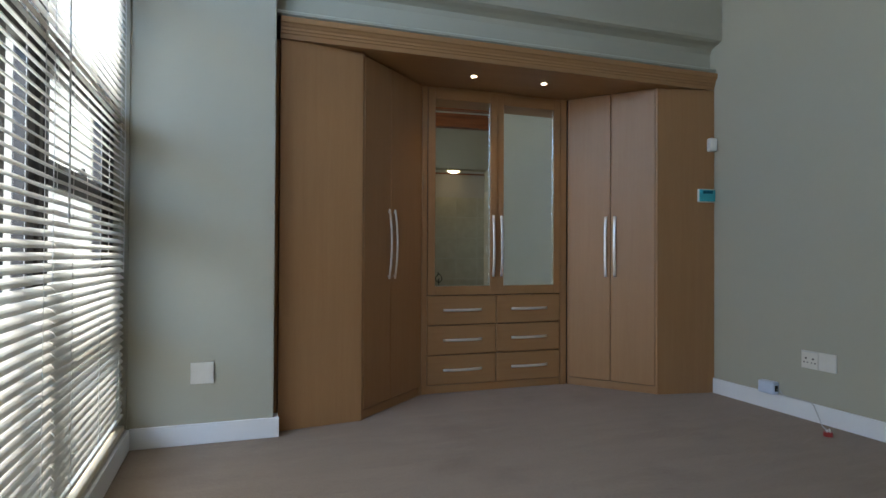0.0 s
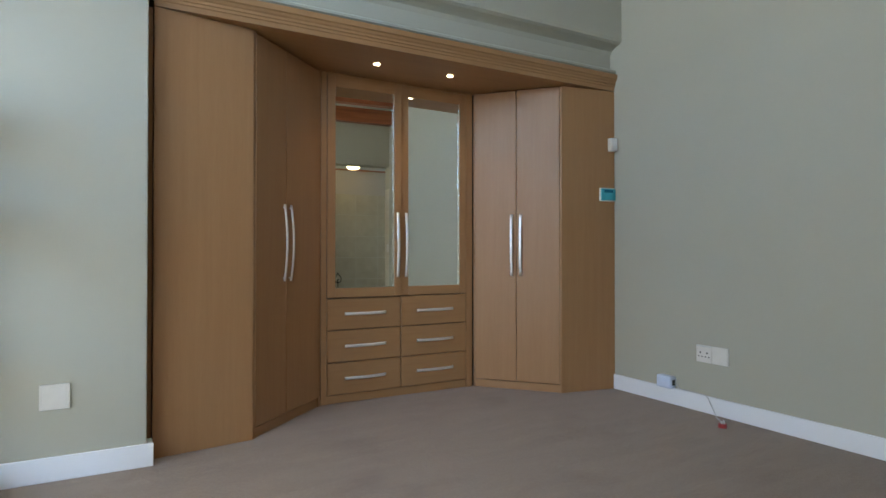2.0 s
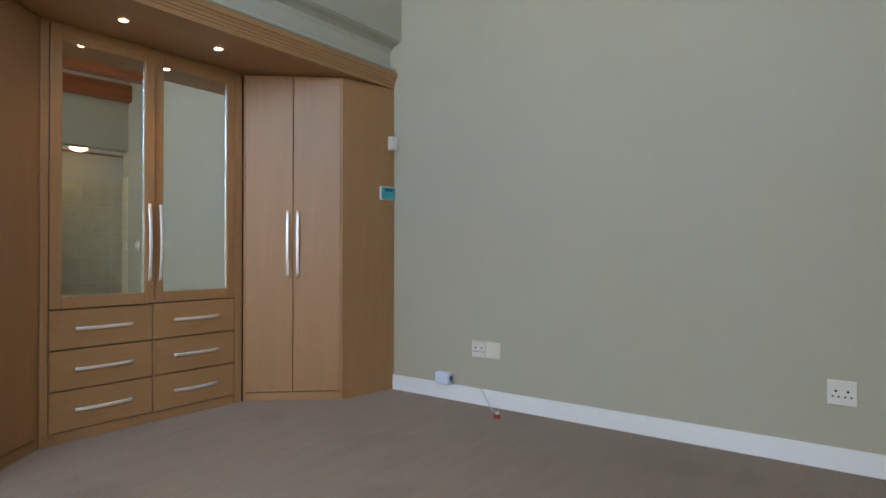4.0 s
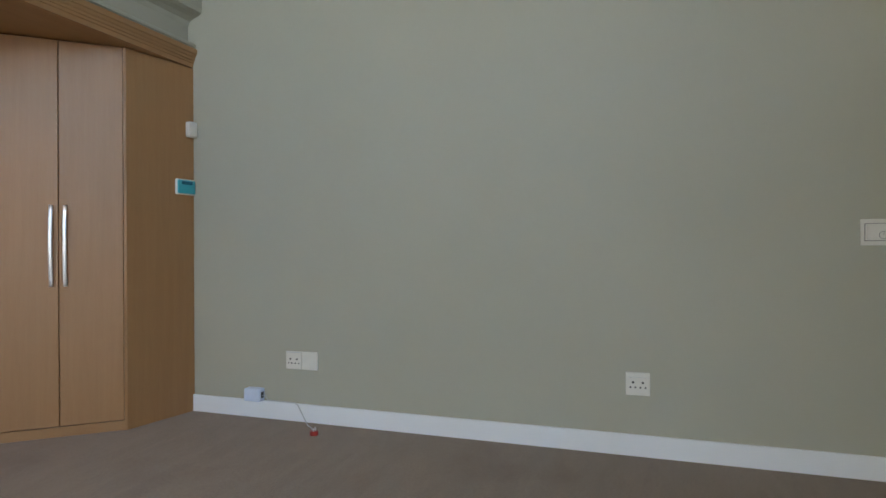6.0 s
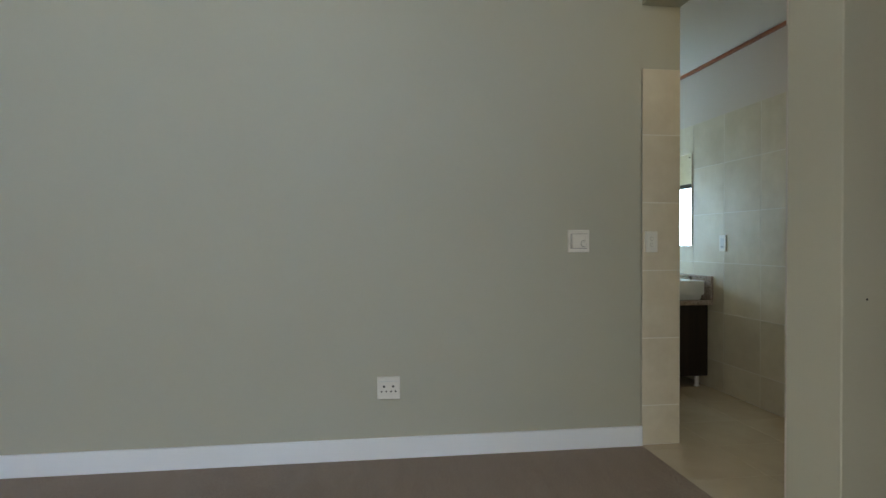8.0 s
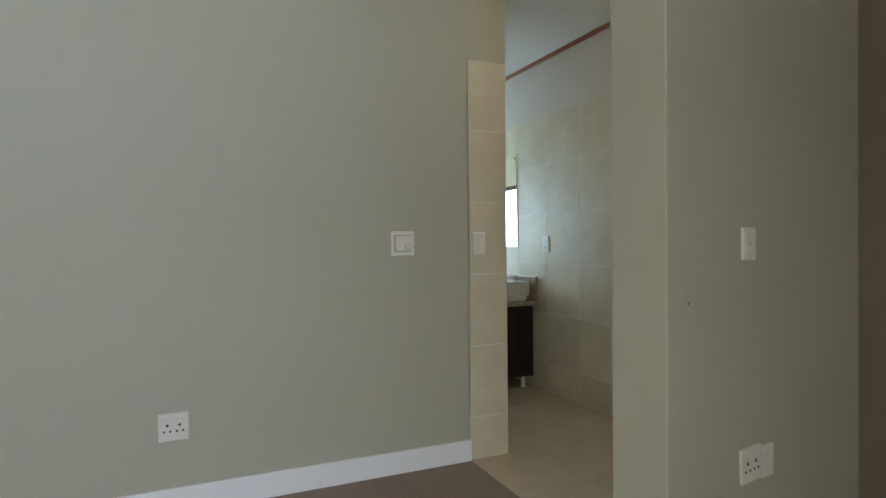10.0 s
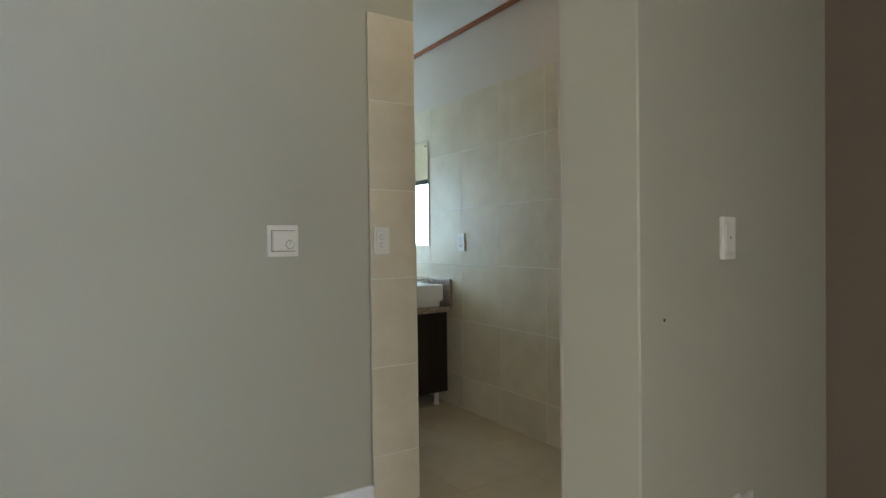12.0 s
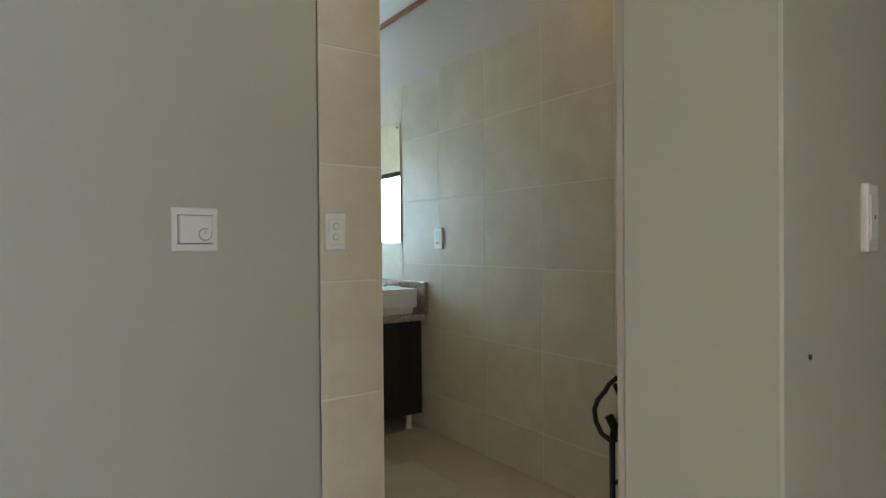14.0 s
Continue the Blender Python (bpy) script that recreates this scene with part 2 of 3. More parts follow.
# ---- the large structure ----
XE, XW = 3.0, -0.975          # east wall, window wall
YP = 3.806                    # pillar face
WARD = pose(0.302, 3.953, 0, 0, 0, -1.32)  # the wardrobe stands a little askew
YS = -0.43                    # carpet's end, bedroom side of the bathroom wall
YB = -1.585                   # bathroom's tiled wall
H = 3.42
ST = "structure"
solid("floor", box(-1.4, XE, YS, 5.0, -0.1, 0.0), CARPET, "worn beige-brown cut-pile carpet over the bedroom floor", "floor", ST)
solid("floor_passage", box(-1.4, 1.69, -1.602, YS, -0.1, 0.0), CARPET, "beige-brown carpet in the side passage", "floor", ST)
solid("wall_east", box(XE, XE + 0.22, YS, 5.0, 0, H), WALL, "smooth sage-grey painted plaster wall", "wall", ST)
solid("wall_reveal", box(XE + 0.008, XE + 0.22, YS - 0.23, YS, 0, H), WALL, "sage-grey wall end beside the bathroom opening", "wall", ST)
solid("wall_lintel", box(1.78, XE + 0.008, YS - 0.23, YS, 2.466, H), WALL, "sage-grey lintel over the bathroom opening", "wall", ST)
pier = bmesh.new()
prism(pier, [(1.768, -1.62), (1.95, -1.62), (1.778, -0.345), (1.774, -0.341), (1.6005, -0.3885), (1.5975, -0.3925)], 0, H)
solid("wall_pier", pier, WALL, "sage-grey plaster wall end with a slightly uneven corner", "wall", ST)
solid("wall_south", box(-1.4, 1.768, -1.80, -1.602, 0, H), BROWN_SHADED, "plain brown wall with its shade put into the dark colour", "wall", ST)
solid("wall_north", box(-1.4, XE + 0.22, 5.0, 5.2, 0, H), WALL, "sage-grey wall behind the built-in wardrobe", "wall", ST)
pillar = solid("wall_pillar", box(-1.30, -0.531, -0.160, 1.0, 0, H, bev=0.006), WALL, "sage-grey plaster pillar beside the window", "wall", ST)
pillar.matrix_world = WARD
# bulkhead over the wardrobe: upper face, cove, recessed band and bead
bulk = [(-0.148, H), (-0.148, 2.695), (-0.142, 2.672), (-0.120, 2.658), (-0.080, 2.646), (-0.045, 2.628), (-0.032, 2.595), (-0.032, 2.492),
        (-0.044, 2.482), (-0.078, 2.476), (-0.094, 2.464), (-0.094, 2.450), (-0.080, 2.442), (-0.010, 2.440), (1.0, 2.440), (1.0, H)]
bulkhead = solid("wall_bulkhead", profile_x(bmesh.new(), bulk, -0.529, 2.715), WALL, "sage-grey bulkhead with a cove and a bead above the wardrobe", "wall", ST)
bulkhead.matrix_world = WARD
# extended past the window wall as an added, unseen eave against the sun
solid("ceiling", box(-1.75, XE + 0.22, -1.8, 5.2, H, H + 0.15), CEIL, "white painted ceiling boards, run out past the window as an added eave", "ceiling", ST)
# window wall: low upstand, header and the solid part
solid("wall_west_upstand", box(XW - 0.18, XW, 0.1, YP, 0, 0.115), WALL_WHITE, "white painted upstand under the tall window", "wall", ST)
solid("wall_west_header", box(XW - 0.18, XW, 0.1, YP, 3.22, H), WALL, "sage-grey wall above the tall window", "wall", ST)
solid("wall_west", box(XW - 0.18, XW, -1.6, 0.1, 0, H), WALL, "sage-grey wall beside the tall window", "wall", ST)
solid("wall_west_end", box(XW - 0.18, XW, YP, 5.2, 0, H), WALL, "sage-grey outer wall behind the pillar", "wall", ST)
# bathroom shell
solid("floor_bathroom", box(1.69, 7.0, -1.8, YS, -0.1, -0.006), FLOOR_GROUT, "tiled beige bathroom floor with thin joints", "floor", ST)
wall_bath = solid("wall_bathroom_south", box(1.778, 7.0, YB - 0.2, YB - 0.008, 0, 2.56), WALL_WHITE,
                  "bathroom wall, beige tiles below and off-white paint above", "wall", ST)
solid("wall_bathroom_east", box(6.8, 7.0, YB, YS, 0, 2.56), WALL_WHITE, "off-white bathroom end wall", "wall", ST)
north = bmesh.new()
for x0, x1, z0, z1 in ((XE + 0.22, 5.35, 0, 2.56), (6.55, 6.8, 0, 2.56), (5.35, 6.55, 0, 0.95), (5.35, 6.55, 1.80, 2.56)):
    slab(north, x0, x1, YS - 0.23, YS, z0, z1)
solid("wall_bathroom_north", north, TILE, "beige tiled bathroom wall round the frosted window", "wall", ST)
solid("ceiling_bathroom", box(1.778, 7.0, YB - 0.2, YS - 0.23, 2.56, 2.66), CEIL, "white bathroom ceiling", "ceiling", ST)
solid("trim_bathroom", box(1.79, 6.8, YB - 0.004, YB + 0.022, 2.535, 2.558, bev=0.003), REDWOOD, "thin orange-stained timber cornice strip", "trim", ST)


def skirting(name, x0, x1, y0, y1, label="white gloss-painted skirting board"):
    bm = box(x0, x1, y0, y1, 0.0, 0.112, bev=0.004)
    return solid(name, bm, SKIRT, label, "baseboard", ST)


skirting("baseboard", XE - 0.016, XE, YS, 3.820)
skirting("baseboard_pillar", -1.262, -0.501, -0.176, -0.160).matrix_world = WARD
skirting("baseboard_window", XW, XW + 0.016, 0.1, YP)
skirting("baseboard_pillar_side", -0.529, -0.505, -0.158, -0.075).matrix_world = WARD

for y, z0, z1 in ((-0.365, 3.12, 3.341), (0.78, 3.10, 3.415)):
    solid("beam", box(XW, XE, y - 0.062, y + 0.07, z0, z1, bev=0.006), REDWOOD, "red-stained exposed timber roof beam", "beam", ST)
solid("trim_ceiling", box(XW, XE, -0.428, -0.40, 3.343, 3.418), CEIL, "white strip between the timber beam and the ceiling", "trim", ST)


# ---- bedroom window with its blinds ----
def window_panel(n, stiles, z0, z1, transoms):
    """An aluminium window: upright bars at their own places and widths, cross bars between the outer two."""
    y0, y1 = stiles[0][0], stiles[-1][1]
    w = thing("window_%d" % n, pose(XW - 0.1, 0, z0), "tall dark bronze aluminium window with clear panes", "window", "tall bedroom windows", ST)
    hz = z1 - z0
    for k, (a, b) in enumerate(stiles):
        outer = k in (0, len(stiles) - 1)
        d = 0.03 if outer else 0.022
        part("frame_stile" if outer else "sash_stile", box(-d, d, a, b, 0, hz if outer else transoms[-2][0] - z0 - 0.05, bev=0.004), ALU, w)
    inner0, inner1 = stiles[0][1], stiles[-1][0]
    for z in (0.025, hz - 0.025):
        part("frame_rail", box(-0.03, 0.03, inner0, inner1, z - 0.025, z + 0.025, bev=0.004), ALU, w)
    levels = [0.05]
    for z, t in transoms:
        part("transom", box(-0.031, 0.031, inner0, inner1, z - z0 - t, z - z0 + t, bev=0.004), ALU, w)
        levels.append(z - z0)
    levels.append(hz - 0.05)
    for a, b in zip(levels, levels[1:]):
        pane = part("pane", box(-0.003, 0.003, inner0, inner1, a, b), GLASS, w)
        pane.visible_shadow = False
    return w


UPPER = [(1.735, 0.042), (2.47, 0.035)]
window_1 = window_panel(1, [(2.66, 2.698), (2.708, 2.748), (3.585, 3.690), (3.702, 3.80)], 0.118, 3.218, [(0.68, 0.03), (1.315, 0.046)] + UPPER)
window_panel(2, [(1.56, 1.63), (2.25, 2.345), (2.535, 2.600), (2.612, 2.655)], 0.118, 3.218, UPPER)
window_panel(3, [(0.26, 0.33), (0.98, 1.075), (1.485, 1.555)], 0.118, 3.218, UPPER)
catch = box(-0.004, 0.022, 3.17, 3.27, 0.0, 0.014, bev=0.004)
slab(catch, 0.010, 0.022, 3.17, 3.20, 0.010, 0.030, bev=0.004)
part("window_catch", catch, BLACK, window_1, "black window catch", pose(0.012, 0, 1.361 - 0.118))
solid("trim_window_sill", box(XW - 0.062, XW - 0.004, 0.1, YP - 0.03, 0.1165, 0.146, bev=0.006), RAIL, "cream timber sill bar under the blinds", "trim", ST)
BLINDS = ((2.595, 3.775), (1.425, 2.593), (0.26, 1.423))
PITCH = 0.036


def slat_mesh(width):
    """A shallow curved slat, tilted with its outer edge up."""
    bm = bmesh.new()
    n, chord, tilt = 5, 0.043, radians(34)
    rows = []
    for side in (1, -1):
        for y in (-width / 2, width / 2):
            row = []
            for k in range(n):
                u = (k / (n - 1) - 0.5) * chord
                z = 0.006 * (1 - (2 * u / chord) ** 2) + side * 0.0006
                row.append(bm.verts.new((u * math.cos(tilt) + z * math.sin(tilt), y, -u * math.sin(tilt) + z * math.cos(tilt))))
            rows.append(row)
    for a, b in ((rows[0], rows[1]), (rows[3], rows[2]), (rows[2], rows[0]), (rows[1], rows[3])):
        for k in range(n - 1):
            bm.faces.new((a[k], a[k + 1], b[k + 1], b[k]))
    for k in (0, n - 1):
        bm.faces.new((rows[0][k], rows[1][k], rows[3][k], rows[2][k]))
    bmesh.ops.recalc_face_normals(bm, faces=bm.faces[:])
    return mesh_of("slat", bm, SLAT)


def blind(y0, y1):
    b = thing("venetian_blind", pose(XW - 0.03, (y0 + y1) / 2, 0.190), "cream aluminium venetian blind lowered over the tall window, slats half open",
              "blind", "bedroom blinds")
    w = y1 - y0
    part("bottom_rail", box(-0.022, 0.022, -w / 2, w / 2, 0.0, 0.016, bev=0.004), SLAT, b)
    part("head_rail", box(-0.028, 0.028, -w / 2, w / 2, 2.21, 2.255, bev=0.004), SLAT, b)
    me = slat_mesh(w - 0.001)
    for k in range(int(2.16 / PITCH)):
        s = new("slat", me)
        s.parent = b
        s.matrix_local = pose(0, random.uniform(-0.002, 0.002), 0.045 + k * PITCH, random.uniform(-0.12, 0.12), random.uniform(-2.5, 2.5), 0)
    for y in (-w / 2 + 0.16, 0.0, w / 2 - 0.16):
        for x in (-0.025, 0.025):
            part("ladder_cord", tube(bmesh.new(), [(x, y, 0.02), (x, y, 2.22)], 0.0011, 5), STRING, b)
    part("pull_cord", tube(bmesh.new(), [(0.032, w / 2 - 0.1, 0.75), (0.033, w / 2 - 0.1, 1.6), (0.03, w / 2 - 0.1, 2.22)], 0.0016, 6), STRING, b)
    part("tilt_wand", tube(bmesh.new(), [(0.034, -w / 2 + 0.07, 0.95), (0.03, -w / 2 + 0.07, 2.22)], 0.0035, 6), STRING, b)
    return b


for y0, y1 in BLINDS:
    blind(y0, y1)

# ---- garden outside the window ----
solid("ground", box(-60, XW - 0.18, -60, 60, -0.3, -0.16), PAVING, "pale paving outside the bedroom window", "ground", ST)
solid("garden_wall", box(-9.0, 1.0, 9.0, 9.25, -0.16, 8.5), RENDERED, "sunlit white rendered garden wall", "garden wall", ST)


# ---- built-in wardrobe ----
def bow_handle(length, upright):
    """A flat bowed bar with its two feet, along z or x, standing out towards -y."""
    bm = bmesh.new()
    pts = []
    for k in range(15):
        u = k / 14 * 2 - 1
        pts.append((0, -0.030 + 0.020 * u * u, u * length / 2))
    tube(bm, pts, 0.0105, 10, 0.42, (1, 0, 0))
    for s in (-1, 1):
        tube(bm, [(0, 0.0, s * length * 0.46), (0, -0.014, s * length * 0.46)], 0.005, 8)
    if not upright:
        bmesh.ops.rotate(bm, matrix=Matrix.Rotation(radians(90), 3, "Y"), verts=bm.verts[:])
    return bm


def handle(length, upright, x, z, parent):
    return part("handle", bow_handle(length, upright), STEEL, parent, "bowed satin nickel handle", pose(x, 0, z), True)


def flat_door(unit, x, w, z0, z1, handle_x):
    d = part("door", box(-w / 2 + 0.0015, w / 2 - 0.0015, 0, 0.018, 0, z1 - z0, bev=0.004), BEECH, unit, at=pose(x, 0, z0))
    handle(0.47, True, handle_x, 1.11 - z0, d)
    return d


TOP = 2.308
# left corner unit: flat end panel and two doors on the slant
left = thing("corner_wardrobe", WARD, "beech-veneered corner wardrobe with two slanted doors and a pale end panel", "wardrobe", "built-in wardrobe units")
LA, LW = math.degrees(math.atan2(0.516, 0.543)), math.hypot(0.516, 0.543)
part("end_panel", box(-0.508, -0.001, 0.0, 0.019, 0, TOP, bev=0.002), BEECH, left, "pale beech end panel", pose(0, 0, 0, 0, 0, 7.9))
# added strip that makes the shade in the slit less black
part("filler", box(-0.530, -0.509, -0.050, -0.032, 0, TOP, bev=0.002), BEECH, left, "added recessed beech strip softening the dark slit beside the pillar")
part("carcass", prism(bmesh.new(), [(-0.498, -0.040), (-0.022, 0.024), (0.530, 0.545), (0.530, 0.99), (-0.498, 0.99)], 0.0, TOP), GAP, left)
face = pose(0, 0, 0, 0, 0, LA)
part("corner_post", box(0.0, 0.022, 0.001, 0.02, 0.0, TOP, bev=0.002), BEECH, left, at=face)
part("corner_post", box(LW - 0.03, LW - 0.004, 0.001, 0.02, 0.0, TOP, bev=0.002), BEECH, left, at=face)
part("plinth", box(0.022, LW - 0.03, 0.010, 0.024, 0, 0.058, bev=0.002), BEECH_FLAT, left, at=face)
dw = (LW - 0.022 - 0.03) / 2
for k in (0, 1):
    w = dw - 0.042 if k == 0 else dw + 0.042
    d = flat_door(left, 0, w, 0.064, TOP - 0.012, w / 2 - 0.035 if k == 0 else -w / 2 + 0.035)
    d.matrix_local = face @ pose(0.022 + w / 2 if k == 0 else 0.022 + 2 * dw - w / 2, -0.001, 0.064)

# middle unit: two mirror doors over six drawers
mid = thing("dresser_wardrobe", WARD @ pose(0.543, 0.516, 0), "beech-veneered wardrobe with two mirrored doors above six drawers", "wardrobe", "built-in wardrobe units")
MW = 1.227
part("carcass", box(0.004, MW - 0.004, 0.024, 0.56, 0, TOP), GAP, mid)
for x0, x1 in ((0.0, 0.040), (MW - 0.062, MW - 0.006)):
    part("stile", box(x0, x1, 0.002, 0.022, 0.0, TOP, bev=0.003), BEECH, mid)
part("plinth", box(0.041, MW - 0.063, 0.012, 0.026, 0, 0.058, bev=0.002), BEECH_FLAT, mid)
part("top_rail", box(0.041, MW - 0.063, 0.004, 0.022, TOP - 0.014, TOP), BEECH_FLAT, mid)
X0, X1 = 0.042, MW - 0.064
XM = (X0 + X1) / 2


def moulded_front(x0, x1, z0, z1):
    """A drawer front with softly rounded edges."""
    bm = box(x0, x1, -0.002, 0.018, z0, z1)
    front = [e for e in bm.edges if all(v.co.y < 0 for v in e.verts)]
    bmesh.ops.bevel(bm, geom=front, offset=0.010, segments=3, affect="EDGES", profile=0.6)
    return bm


for a, b, s in ((X0, XM, 1), (XM, X1, -1)):
    w, z0, z1 = b - a - 0.004, 0.737, TOP - 0.016
    d = part("mirror_door", box(-w / 2, w / 2, 0.014, 0.020, 0, z1 - z0), GAP, mid, "framed mirror door" if s == -1 else "framed mirror door, slightly ajar", at=(pose(a, 0, z0, 0, 0, -1.7) @ pose((b - a) / 2, -0.001, 0)) if s == 1 else pose((a + b) / 2, 0, z0))
    hh, st = z1 - z0, 0.058
    lo, hi = 0.066, hh - 0.082
    part("stile", box(-w / 2, -w / 2 + st, -0.002, 0.014, 0, hh, bev=0.004), BEECH, d)
    part("stile", box(w / 2 - st, w / 2, -0.002, 0.014, 0, hh, bev=0.004), BEECH, d)
    part("rail", box(-w / 2 + st, w / 2 - st, -0.002, 0.014, 0, lo, bev=0.004), BEECH_FLAT, d)
    part("rail", box(-w / 2 + st, w / 2 - st, -0.002, 0.014, hi, hh, bev=0.004), BEECH_FLAT, d)
    part("mirror", box(-w / 2 + st - 0.004, w / 2 - st + 0.004, 0.0085, 0.0095, lo - 0.004, hi + 0.004), MIRROR, d, "clear mirror")
    e = bmesh.new()
    slab(e, w / 2 - st - 0.009, w / 2 - st, 0.002, 0.010, lo, hi, bev=0.001)
    slab(e, -w / 2 + st, w / 2 - st - 0.009, 0.004, 0.010, lo, lo + 0.008, bev=0.001)
    part("bevel", e, BEVEL, d, "bright bevelled mirror edge")
    handle(0.47, True, s * (w / 2 - 0.035), 1.11 - z0, d).location.y = -0.002
    for k in range(3):
        q0 = 0.062 + 0.2245 * k
        dr = part("drawer", moulded_front(-w / 2, w / 2, 0, 0.2195), BEECH_FLAT, mid, at=pose((a + b) / 2, 0, q0))
        handle(0.31, False, 0.0, 0.112, dr).location.y = -0.002

# right corner unit
right = thing("corner_wardrobe", WARD @ pose(1.770, 0.512, 0), "beech-veneered corner wardrobe with two slanted doors and a plain end panel", "wardrobe", "built-in wardrobe units")
RX, RY = 0.462, -0.512
RA, RW = math.degrees(math.atan2(RY, RX)), math.hypot(RX, RY)
face = pose(0, 0, 0, 0, 0, RA)
part("end_panel", box(0.001, 0.472, 0, 0.019, 0, TOP, bev=0.002), BEECH, right, "beech end panel", pose(RX, RY, 0, 0, 0, -9.2))
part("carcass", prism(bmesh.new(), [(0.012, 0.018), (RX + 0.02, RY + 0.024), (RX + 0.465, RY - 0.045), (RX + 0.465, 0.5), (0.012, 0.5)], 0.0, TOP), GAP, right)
part("corner_post", box(0.0, 0.012, 0.001, 0.02, 0.0, TOP, bev=0.002), BEECH, right, at=face)
part("corner_post", box(RW - 0.014, RW, 0.001, 0.02, 0.0, TOP, bev=0.002), BEECH, right, at=face)
part("plinth", box(0.012, RW - 0.014, 0.008, 0.022, 0, 0.058, bev=0.002), BEECH_FLAT, right, at=face)
dw = (RW - 0.026) / 2
for k in (0, 1):
    d = flat_door(right, 0, dw, 0.064, TOP - 0.004, dw / 2 - 0.035 if k == 0 else -dw / 2 + 0.035)
    d.matrix_local = face @ pose(0.012 + dw * (k + 0.5), -0.001, 0.064)

# canopy over all three, with its stepped cornice
canopy = thing("wardrobe_canopy", WARD @ pose(0, 0, TOP), "beech canopy board with a stepped cornice over the wardrobe", "canopy")
part("soffit", box(-0.500, 2.700, -0.050, 0.60, 0.002, 0.020), BEECH_FLAT, canopy)
steps = [(-0.050, 0.003), (-0.073, 0.003), (-0.075, 0.030), (-0.080, 0.034), (-0.080, 0.048), (-0.086, 0.052), (-0.086, 0.066), (-0.093, 0.074),
         (-0.098, 0.086), (-0.106, 0.092), (-0.106, 0.124), (-0.050, 0.124)]
part("cornice", profile_x(bmesh.new(), steps, -0.505, 2.706), BEECH_FLAT, canopy, "stepped beech cornice")

for x, y in ((1.138, 4.150), (1.692, 4.125)):
    dl = thing("downlight", pose(x, y, TOP + 0.002), "small round lit downlight set in the wardrobe canopy", "downlight", "canopy downlights")
    ring = bmesh.new()
    for k in range(24):
        a, b = 2 * math.pi * k / 24, 2 * math.pi * (k + 1) / 24
        quad = [(0.019, -0.001), (0.026, -0.002), (0.029, 0.0)]
        for (r0, z0), (r1, z1) in zip(quad, quad[1:]):
            ring.faces.new([ring.verts.new((r * math.cos(q), r * math.sin(q), z - 0.002)) for r, q, z in ((r0, a, z0), (r1, a, z1), (r1, b, z1), (r0, b, z0))])
    part("rim", ring, STEEL, dl)
    part("lens", disc(bmesh.new(), 0, 0, -0.002, 0.019, 0.002), DOWNLIGHT, dl, "glowing warm lens")
    spot = new("downlight_lamp", bpy.data.lights.new("downlight_lamp", "SPOT"))
    spot.data.energy, spot.data.spot_size, spot.data.spot_blend = SPOT_WATTS, radians(110), 0.8
    spot.data.color, spot.data.shadow_soft_size = (1.0, 0.72, 0.45), 0.02
    spot.matrix_world = look((x, y, TOP - 0.008), (x, y, 0))


# ---- wall fittings ----
def fitting(name, m, w, h, label, category, t=0.011):
    """A wall plate; its local -y faces the room."""
    f = thing(name, m, label, category)
    part("plate", box(-w / 2, w / 2, -t, 0, -h / 2, h / 2, bev=0.003), WHITE_PLASTIC, f)
    return f


def holes(f, x, rows, t=0.011):
    for dx, dz, r in rows:
        part("socket_hole", disc(bmesh.new(), x + dx, -t, dz, r, 0.002, "y", 10), BLACK, f)


def rocker(f, x, z, w=0.012, h=0.018, t=0.011):
    part("rocker", box(x - w / 2, x + w / 2, -t - 0.004, -t + 0.001, z - h / 2, z + h / 2, bev=0.0015), WHITE_PLASTIC, f)


SOCKET = [(-0.024, 0.008, 0.0062), (0.024, 0.008, 0.0062), (-0.037, -0.018, 0.0048), (-0.013, -0.018, 0.0048), (0.013, -0.018, 0.0048), (0.037, -0.018, 0.0048)]
EAST = lambda y, z: pose(XE, y, z, 0, 0, -90)  # noqa: E731
s1 = fitting("wall_socket", EAST(3.040, 0.384), 0.112, 0.112, "white double wall socket on the sage-grey wall", "socket")
holes(s1, 0, SOCKET)
rocker(s1, 0.034, 0.036)
part("top_band", box(-0.053, 0.053, -0.0120, -0.010, 0.047, 0.053, bev=0.0008), GREY_PLASTIC, s1)
b1 = fitting("blank_plate", EAST(2.926, 0.384), 0.112, 0.112, "white blank cover plate beside the socket", "wall plate")
part("inset", box(-0.045, 0.045, -0.0125, -0.010, -0.045, 0.045, bev=0.001), WHITE_PLASTIC, b1)
s2 = fitting("wall_socket", EAST(0.985, 0.375), 0.119, 0.119, "white double wall socket with two rockers on the sage-grey wall", "socket")
part("top_band", box(-0.056, 0.056, -0.0135, -0.010, 0.036, 0.056, bev=0.001), WHITE_PLASTIC, s2)
# grey strip that paints the shade below the raised band
part("band_shadow_gap", box(-0.056, 0.056, -0.0116, -0.0105, 0.0335, 0.0358), GREY_PLASTIC, s2)
holes(s2, 0, SOCKET)
rocker(s2, -0.036, 0.024)
rocker(s2, 0.036, 0.024)
th = fitting("thermostat", EAST(-0.059, 1.147), 0.122, 0.122, "white square underfloor-heating thermostat with a small dial", "thermostat", 0.008)
part("cover", box(-0.043, 0.043, -0.026, -0.007, -0.038, 0.038, bev=0.003), WHITE_PLASTIC, th)
# grey plate that paints the shade round the cover's edge
part("cover_shadow_gap", box(-0.0465, 0.0465, -0.0088, -0.007, -0.0415, 0.0415), SEAM, th)
dial = bmesh.new()
disc(dial, 0.022, -0.028, -0.014, 0.015, 0.006, "y", 24)
part("dial", dial, WHITE_PLASTIC, th)
